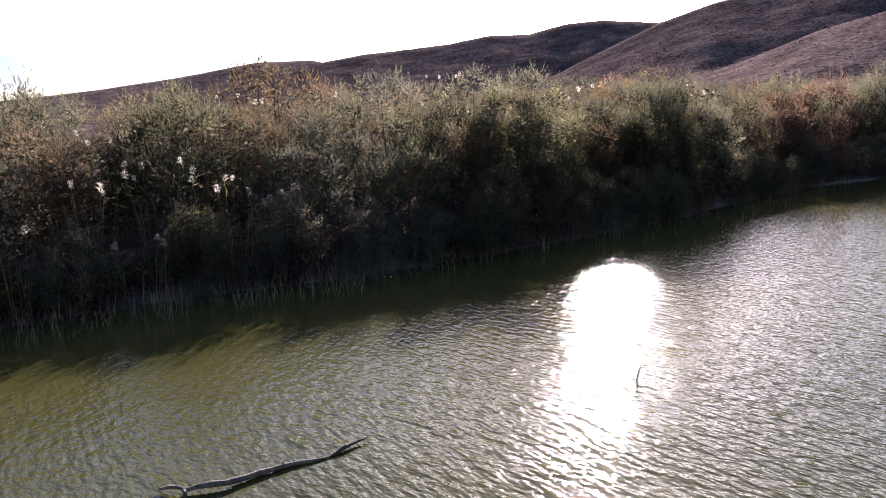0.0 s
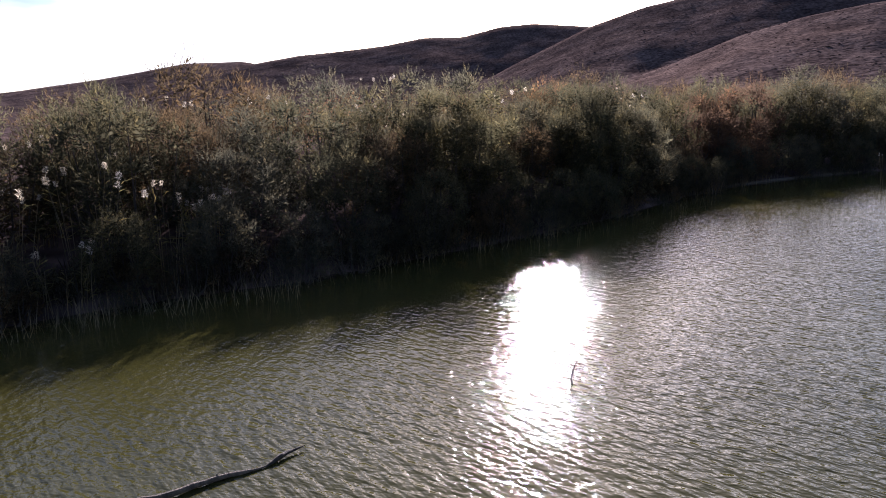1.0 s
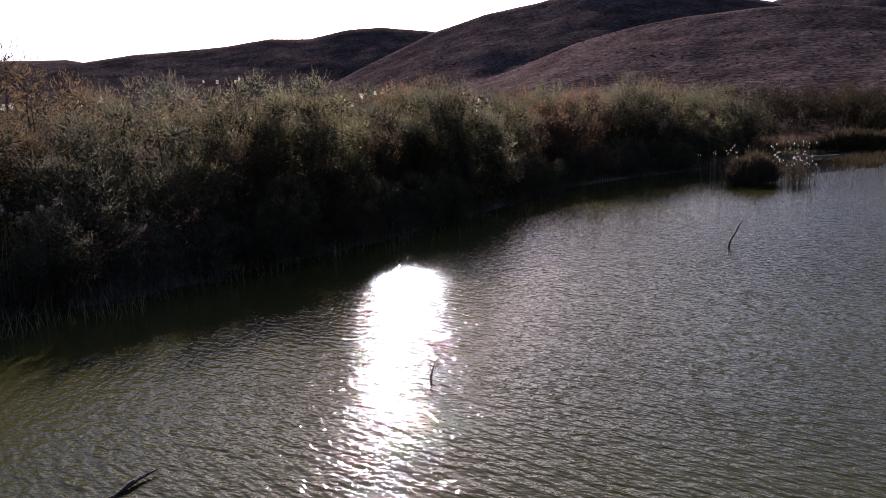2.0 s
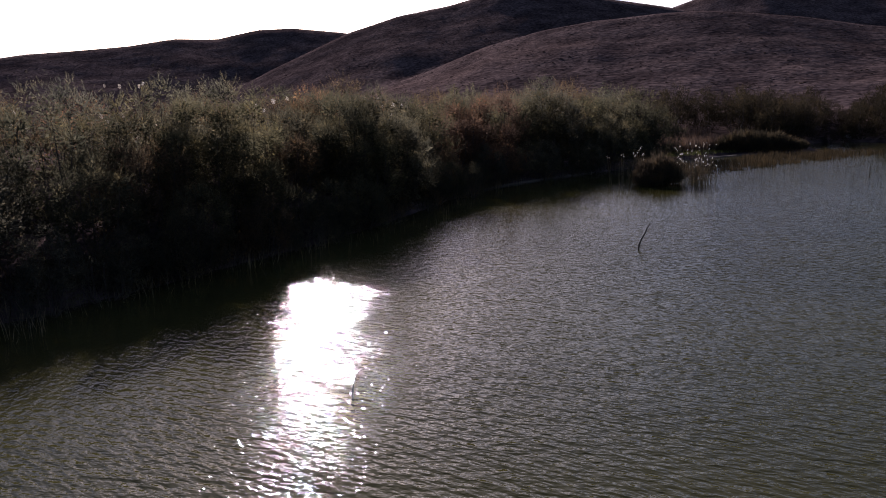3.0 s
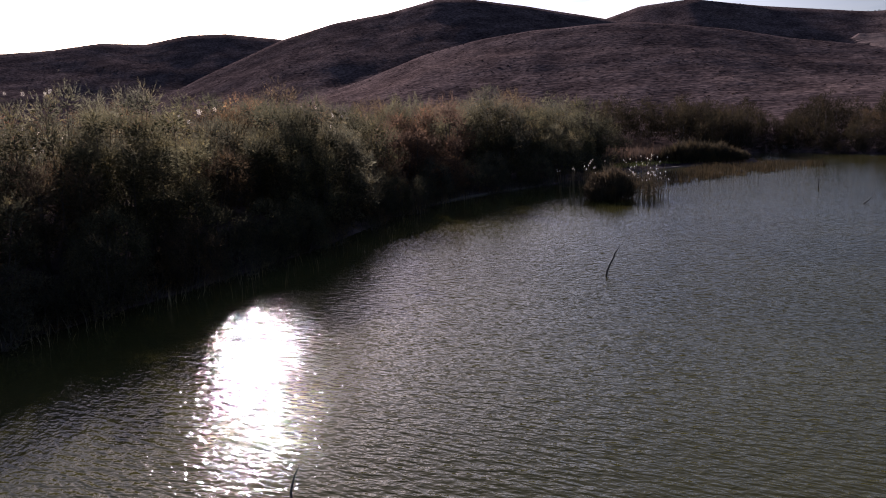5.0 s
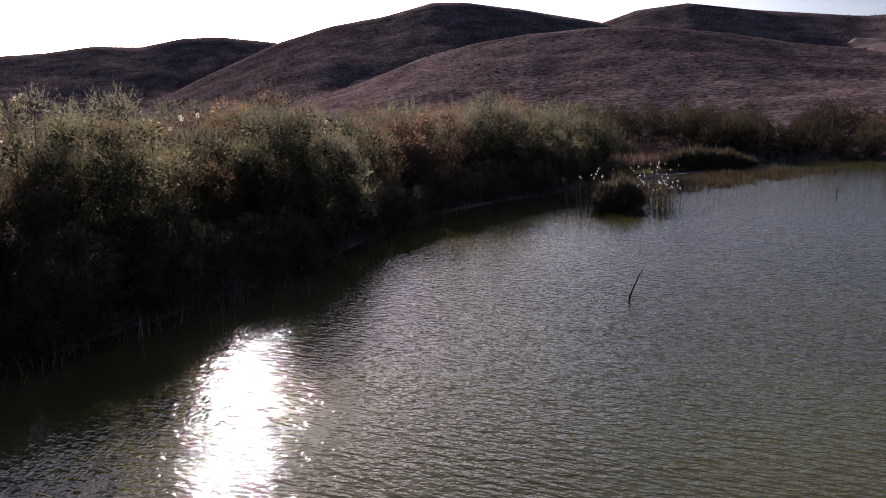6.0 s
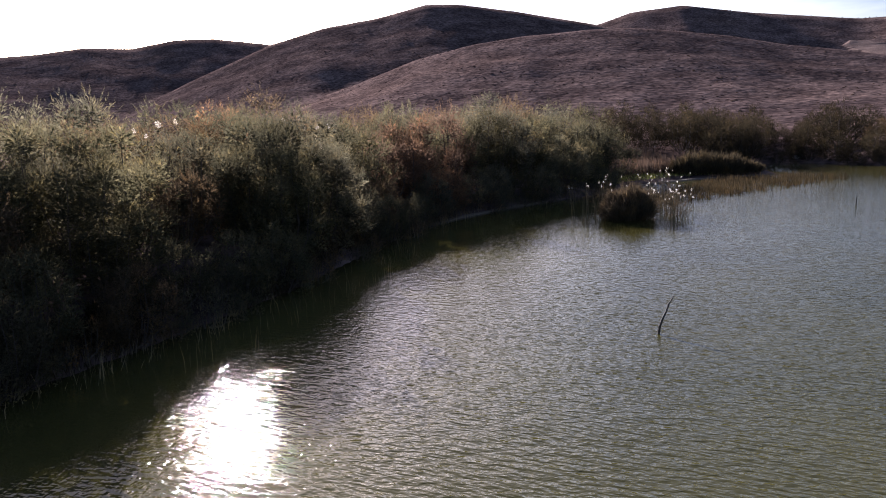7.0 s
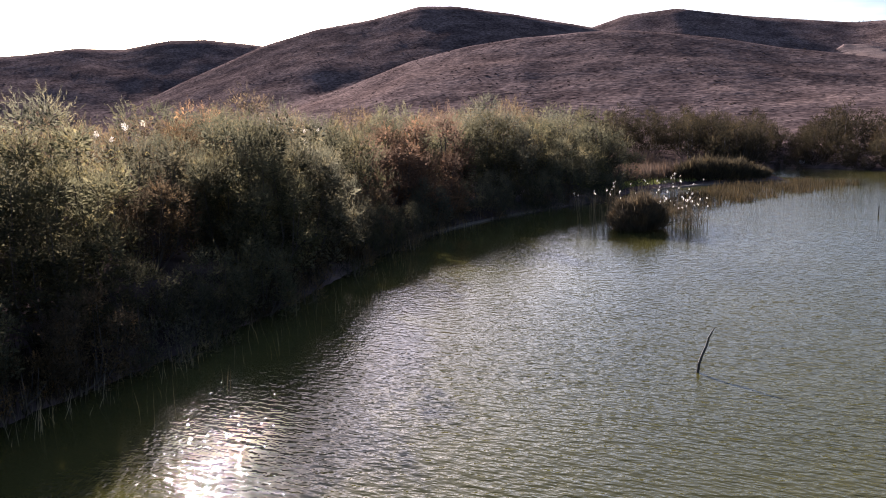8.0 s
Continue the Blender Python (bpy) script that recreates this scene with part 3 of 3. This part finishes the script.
def build_log():
    ob = thing("driftwood_log", "long thin crooked brown driftwood log half sunk in the lake", "log")
    trunk = tube([(-2.36, 10.74, 0.06), (-2.17, 10.8, 0.09), (-1.95, 10.82, 0.1), (-1.74, 10.86, 0.09), (-1.58, 10.97, 0.07), (-1.42, 11.08, 0.06), (-1.26, 11.2, 0.06), (-1.1, 11.29, 0.05), (-0.93, 11.39, 0.05),
                  (-0.76, 11.48, 0.04), (-0.62, 11.53, 0.03), (-0.44, 11.58, 0.025), (-0.3, 11.64, 0.02), (-0.16, 11.71, 0.02)],
                 [0.034, 0.044, 0.056, 0.05, 0.057, 0.05, 0.054, 0.044, 0.048, 0.04, 0.042, 0.03, 0.02, 0.016], 10)
    part("trunk", mesh_from("trunk", *trunk, DRIFTWOOD), ob)
    end = tube([(-0.18, 11.7, 0.02), (-0.08, 11.8, 0.03), (0.0, 11.89, 0.05), (0.08, 11.96, 0.065), (0.15, 12.05, 0.065), (0.25, 12.13, 0.06), (0.35, 12.2, 0.065), (0.46, 12.28, 0.07)],
               [0.016, 0.03, 0.044, 0.042, 0.036, 0.027, 0.018, 0.008], 8)
    part("broken_tip", mesh_from("broken_tip", *end, WET_WOOD), ob, "dark wet tip of the log")
    snag = [(-0.95, 11.38, 0.06), (-0.93, 11.42, 0.1), (-0.88, 11.45, 0.12)]
    part("snag", mesh_from("snag", *tube(snag, [0.014, 0.011, 0.005], 5), DRIFTWOOD), ob)
    side = tube([(-2.34, 10.75, 0.08), (-2.48, 10.8, 0.1), (-2.6, 10.84, 0.09), (-2.78, 10.87, 0.05)], [0.028, 0.034, 0.036, 0.02], 7)
    part("side_branch", mesh_from("side_branch", *side, DRIFTWOOD), ob)
    stub = tube([(-2.38, 10.76, 0.08), (-2.33, 10.68, 0.06), (-2.3, 10.62, -0.05)], [0.03, 0.038, 0.026], 6)
    part("stub", mesh_from("stub", *stub, DRIFTWOOD), ob, "pale broken stub")


build_log()


# ---- reeds, plumes, grass ----
def plume_mesh(seed, size, mat):
    """One fluffy seed head, its foot at z = 0."""
    rng = np.random.default_rng(seed)
    n = 70
    t = rng.random(n)
    r = 0.26 * size * np.sin(np.pi * (0.12 + 0.8 * t)) * rng.random(n)
    a = rng.uniform(0, 2 * np.pi, n)
    roots = np.stack([r * np.cos(a) + 0.12 * size * t ** 2, r * np.sin(a), size * 0.85 * t], -1)
    ways = np.stack([np.cos(a) * 0.7, np.sin(a) * 0.7, np.full(n, 0.7)], -1) + rng.normal(0, 0.25, (n, 3))
    ways /= np.linalg.norm(ways, axis=1, keepdims=True)
    return mesh_from("plume", *blades(rng, roots, ways, size * rng.uniform(0.2, 0.36, n), size * rng.uniform(0.03, 0.07, n), 0.5), mat)


BIG_PLUMES = [plume_mesh(k, 0.31, PLUME) for k in (1, 2, 3)]
SMALL_PLUMES = [plume_mesh(k, 0.13, WHITE_PLUME) for k in (4, 5, 6)]


def reed_clump(seed, at, stems, high, spread, heads, plumes, label, group, leaves=9, leaf=None):
    """Tall reeds: bent stalks, long leaves and a fluffy head on some of the stalks."""
    rng = np.random.default_rng(seed)
    ob = thing("reed_clump", label, "reeds", group, at)
    canes, roots, ways, tips = [], [], [], []
    for i in range(stems):
        a, r = rng.uniform(0, 2 * np.pi), spread * np.sqrt(rng.random())
        foot = np.array([r * np.cos(a), r * np.sin(a), -0.25])
        h = high * rng.uniform(0.55, 1.0)
        lean = np.array([np.cos(a), np.sin(a), 0]) * rng.uniform(0.02, 0.2) * h + rng.normal(0, 0.08, 3) * [1, 1, 0]
        tip = foot + lean + [0, 0, h]
        mid = foot + lean * 0.35 + [0, 0, h * 0.5]
        canes.append(part("stalk", mesh_from("stalk", *tube([foot, mid, tip], [0.014, 0.012, 0.006], 3), STRAW), ob))
        tips.append(tip)
        for f in rng.uniform(0.25, 0.95, leaves):
            p = foot + (tip - foot) * f
            w = rng.normal(size=3) * [1, 1, 0.25] + [0, 0, 0.7]
            roots.append(p)
            ways.append(w / np.linalg.norm(w))
    roots, ways = np.array(roots), np.array(ways)
    part("foliage", mesh_from("foliage", *blades(rng, roots, ways, rng.uniform(0.3, 0.65, len(roots)), rng.uniform(0.02, 0.045, len(roots)), 0.45), leaf or REED_LEAF), ob)
    order = sorted(range(stems), key=lambda k: -tips[k][2])
    for k in order[:heads]:
        head = part("plume", plumes[int(rng.integers(len(plumes)))], canes[k])
        head.matrix_basis = pose(*tips[k], rng.uniform(-15, 15), rng.uniform(-15, 15), rng.uniform(0, 360))
        f = rng.uniform(0.7, 1.2)
        head.scale = (f, f, f)
    return ob


def on_ground(x, y, lift=0.0):
    return (x, y, max(float(ground_height(np.array([x]), np.array([y]))[0]), 0.0) + lift)


def build_reeds():
    rng = np.random.default_rng(31)
    tall = "tall common reeds with pale feathery plumes among the bushes"
    for k in range(10):
        x = rng.uniform(-16, -3.5)
        y = 27.2 + (x + 5) * 0.62 + rng.uniform(-1.2, 2.6)
        reed_clump(100 + k, on_ground(x, y), 14, rng.uniform(2.2, 4.4), 1.0, int(rng.integers(4, 8)), BIG_PLUMES, tall, "reeds in the thicket")
    for k, (x, y, top) in enumerate(TALL_REEDS):
        p = on_ground(x, y)
        reed_clump(140 + k, p, 10, top - p[2], 0.7, 4, BIG_PLUMES, tall, "reeds in the thicket")
    white = "reeds with bright white fluffy heads standing in shallow water"
    for k, (x, y) in enumerate([(40.2, 45.8), (40.9, 44.9), (43.4, 41.6), (44.3, 42.3), (45.6, 43.2), (44.6, 44.6), (46.8, 43.4), (42.6, 45.4), (47.6, 45.2), (46.2, 46.4), (44.0, 40.9), (44.9, 41.2), (43.0, 40.6), (52.5, 50.5), (56.5, 53.0)]):
        reed_clump(170 + k, (x, y, -0.05), 16, rng.uniform(1.7, 3.2), 0.95, int(rng.integers(4, 8)), SMALL_PLUMES, white, "white-headed reeds by the tussock", 5, TUSSOCK)


build_reeds()


def dome_of_blades(name, label, category, seed, at, turn, n, half, high, length, width, mat, crest=0.0):
    """A dense rounded mass of upright blades; crest moves its highest point along its length."""
    rng = np.random.default_rng(seed)
    ob = thing(name, label, category, at=at, turn=turn)
    a, r = rng.uniform(0, 2 * np.pi, n), np.sqrt(rng.random(n))
    u, v = r * np.cos(a), r * np.sin(a)
    over = np.clip(1 - ((u - crest) / np.where(u > crest, 1 - crest, 1 + crest)) ** 2 * 0.75 - 0.5 * v * v, 0.12, 1) * (1 + 0.28 * wobble(u * half[0], v * half[1], 0.55, seed))
    roots = np.stack([half[0] * u, half[1] * v, rng.uniform(-0.05, 1.0, n) * high * over], -1)
    ways = np.stack([u * 0.32, v * 0.32, np.ones(n)], -1) + rng.normal(0, 0.26, (n, 3))
    ways /= np.linalg.norm(ways, axis=1, keepdims=True)
    part("foliage", mesh_from("foliage", *blades(rng, roots, ways, rng.uniform(*length, n) * (0.5 + 0.65 * over), rng.uniform(*width, n), 0.16), mat), ob)
    return ob


dome_of_blades("sedge_tussock", "dense dark rounded sedge tussock standing in the water", "tussock", 41, (41.9, 43.3, -0.05), 0, 6500, (1.65, 1.65), 1.55, (0.6, 1.3), (0.03, 0.07), TUSSOCK)
dome_of_blades("reed_mound", "low dark brown-green mound of rushes at the end of the spit", "rushes", 42, (76.3, 62.6, 0.1), -30, 9000, (5.6, 2.3), 1.75, (0.7, 1.4), (0.05, 0.1), RUSH, -0.35)


def reed_bed(seed, name, label, category, count, area, high, width, mat, lean=0.18, wet=True, foot=-0.2):
    """Many thin stalks or blades over an area, past counting: one mesh."""
    rng = np.random.default_rng(seed)
    pts = area(rng, count)
    n = len(pts)
    z = np.full(n, foot) if wet else ground_height(pts[:, 0], pts[:, 1]) - 0.03
    roots = np.column_stack([pts, z])
    ways = rng.normal(0, lean, (n, 3)) + [0, 0, 1]
    ways /= np.linalg.norm(ways, axis=1, keepdims=True)
    length = rng.uniform(*high, n) - (foot if wet else 0)
    me = mesh_from(name, *blades(rng, roots, ways, length, rng.uniform(*width, n), 0.1), mat)
    return tagged(new(name, me), label, category, kind="stuff")


def along_shore(x0, x1, y0, y1, d0, d1, clump):
    """Places within two distances of the water's edge, gathered in clumps."""
    def area(rng, count):
        x, y = rng.uniform(x0, x1, count * 40), rng.uniform(y0, y1, count * 40)
        d = shore_distance(x, y)
        ok = (d > d0) & (d < d1) & (wobble(x, y, clump, 6) > rng.uniform(-0.5, 0.6, len(x)))
        return np.column_stack([x[ok], y[ok]])[:count]
    return area


dead = "broken dry reed stalks standing in the shallow water"
reed_bed(51, "dead_reeds", dead, "reeds", 640, along_shore(-14, 0, 15, 28, -3.0, -0.2, 0.5), (0.25, 1.2), (0.01, 0.02), STRAW, 0.17)
reed_bed(52, "dead_reeds", dead, "reeds", 240, along_shore(0, 12, 24, 36, -1.7, 0.1, 0.6), (0.25, 1.0), (0.01, 0.02), STRAW, 0.16)
reed_bed(53, "dead_reeds", dead, "reeds", 200, along_shore(9, 25, 27, 46, -3.9, -0.2, 0.5), (0.35, 1.2), (0.008, 0.015), STRAW, 0.1)
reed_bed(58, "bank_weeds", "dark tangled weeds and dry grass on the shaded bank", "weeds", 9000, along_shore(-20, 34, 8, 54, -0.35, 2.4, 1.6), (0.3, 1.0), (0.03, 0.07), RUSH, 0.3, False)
reed_bed(54, "dead_reeds", dead, "reeds", 160, along_shore(24, 54, 44, 60, -1.8, 0.0, 0.8), (0.35, 1.2), (0.016, 0.03), STRAW, 0.12)


def shallows(rng, count):
    """The reedy shallows off the low spit."""
    x, y = rng.uniform(46, 80, count * 8), rng.uniform(44, 62, count * 8)
    mid = 47.6 + (x - 50) * 0.22
    ok = (shore_distance(x, y) < 0.2) & (np.abs(y - mid - 1.2) < 1.2 + (x - 46) * 0.16) & (wobble(x, y, 1.6, 7) > rng.uniform(-0.9, 0.8, len(x))) & (x + 0.9 * (y - 50) < 84)
    return np.column_stack([x[ok], y[ok]])[:count]


reed_bed(55, "sedge_shallows", "low brown sedge growing out of the shallows", "sedge", 6500, shallows, (0.15, 0.8), (0.03, 0.06), SEDGE, 0.16)


def spit_back(rng, count):
    x, y = rng.uniform(55, 78, count * 6), rng.uniform(61, 76, count * 6)
    ok = (shore_distance(x, y) > 1.5) & (y > 66.5 - (x - 60) * 0.12) & (wobble(x, y, 2.2, 8) > rng.uniform(-1.2, 0.6, len(x)))
    return np.column_stack([x[ok], y[ok]])[:count]


def spit_front(rng, count):
    x, y = rng.uniform(54, 80, count * 6), rng.uniform(58, 70, count * 6)
    ok = (shore_distance(x, y) > 0.8) & (wobble(x, y, 1.8, 9) > rng.uniform(-1.3, 0.5, len(x)))
    return np.column_stack([x[ok], y[ok]])[:count]


reed_bed(56, "dry_reeds", "dry reddish-brown reeds standing on the low spit", "reeds", 8000, spit_back, (1.1, 2.2), (0.04, 0.08), DRY_REED, 0.12, False)
reed_bed(57, "grass", "short green grass on the low spit", "grass", 9000, spit_front, (0.15, 0.45), (0.03, 0.07), GRASS, 0.35, False)


# ---- sand and stone on the far shore ----
def sand_bank(path, wide, seed):
    """A low rounded bar of sand along a line."""
    rng = np.random.default_rng(seed)
    line = []
    for (x0, y0), (x1, y1) in zip(path, path[1:]):
        k = max(int(math.hypot(x1 - x0, y1 - y0) / 0.8), 1)
        line += [(x0 + (x1 - x0) * i / k, y0 + (y1 - y0) * i / k) for i in range(k)]
    line.append(path[-1])
    vs, fs = [], []
    for i, (x, y) in enumerate(line):
        (ax, ay), (bx, by) = line[max(i - 1, 0)], line[min(i + 1, len(line) - 1)]
        way = Vector((ax - bx, ay - by, 0)).normalized()
        ends = min(1.0, 0.15 + 0.25 * min(i, len(line) - 1 - i))
        half = wide * ends * rng.uniform(0.75, 1.2)
        for f, h in ((-1, -0.25), (-0.7, 0.02), (-0.2, 0.13), (0.3, 0.14), (0.75, 0.04), (1, -0.25)):
            vs.append((x - way.y * f * half, y + way.x * f * half, h * (0.6 + 0.4 * ends) + rng.uniform(-0.02, 0.02)))
    for i in range(len(line) - 1):
        for k in range(5):
            fs.append((i * 6 + k, i * 6 + k + 1, i * 6 + k + 7, i * 6 + k + 6))
    me = mesh_from("sand_bank", vs, fs, SAND)
    me.shade_smooth()
    tagged(new("sand_bank", me), "narrow pale bar of sand at the water's edge", "sand bank", kind="structure")


sand_bank([(29.5, 50.2), (34, 52.6), (40, 54.9), (46, 56.3)], 0.3, 71)
sand_bank([(60.5, 60.4), (66, 61.2), (71, 60.8), (76.5, 59.2), (81, 57.4)], 0.6, 72)


def bare_patch(name, label, category, mat, line, wide, lift, seed):
    """A strip or blob of bare ground that lies on the slope along a line; its rim runs into the earth."""
    rng = np.random.default_rng(seed)
    way = np.array(line, float)
    t = np.linspace(0, len(way) - 1, 6 * len(way))
    x, y = np.interp(t, range(len(way)), way[:, 0]), np.interp(t, range(len(way)), way[:, 1])
    nx, ny = -np.gradient(y), np.gradient(x)
    size = np.hypot(nx, ny)
    half = wide * np.interp(t, [0, 0.4, len(way) - 1.4, len(way) - 1], [0.15, 1, 1, 0.15]) * rng.uniform(0.7, 1.25, len(t))
    across = [(-1.1, -1.5), (-0.8, 0.6), (-0.4, 1.0), (0, 1.1), (0.4, 1.0), (0.8, 0.6), (1.1, -1.5)]
    rows = []
    for f, h in across:
        px, py = x + nx / size * half * f, y + ny / size * half * f
        rows.append(np.stack([px, py, ground_height(px, py) + lift * h], -1))
    vs = np.stack(rows, 1).reshape(-1, 3)
    k = len(across)
    i, j = np.meshgrid(np.arange(len(t) - 1), np.arange(k - 1), indexing="ij")
    me = mesh_from(name, vs, np.stack([i * k + j, i * k + j + 1, (i + 1) * k + j + 1, (i + 1) * k + j], -1).reshape(-1, 4), mat)
    me.shade_smooth()
    tagged(new(name, me), label, category, kind="structure")


bare_patch("scree", "bare reddish earth and scree high on the hillside", "scree", SCREE, [(472, 240), (486, 256), (494, 268), (500, 280)], 13, 0.7, 81)


def boulder(at, size, seed, label):
    rng = np.random.default_rng(seed)
    bm = bmesh.new()
    bmesh.ops.create_icosphere(bm, subdivisions=3, radius=1.0)
    lumps = [(Vector(rng.normal(size=3)).normalized(), rng.uniform(0.62, 0.9)) for _ in range(11)]
    for v in bm.verts:
        for d, cut in lumps:      # flat broken faces
            over = v.co.dot(d) - cut
            if over > 0:
                v.co -= d * over * 0.9
        v.co = Vector((v.co.x * size[0], v.co.y * size[1], v.co.z * size[2]))
    me = bpy.data.meshes.new("boulder")
    bm.to_mesh(me)
    bm.free()
    me.materials.append(ROCK)
    ob = tagged(new("boulder", me), label, "rock")
    ob.matrix_basis = pose(*at, 0, 0, 24)


boulder((101.6, 68.4, 0.6), (0.85, 0.6, 0.45), 73, "pale flat-topped boulder at the far water's edge")
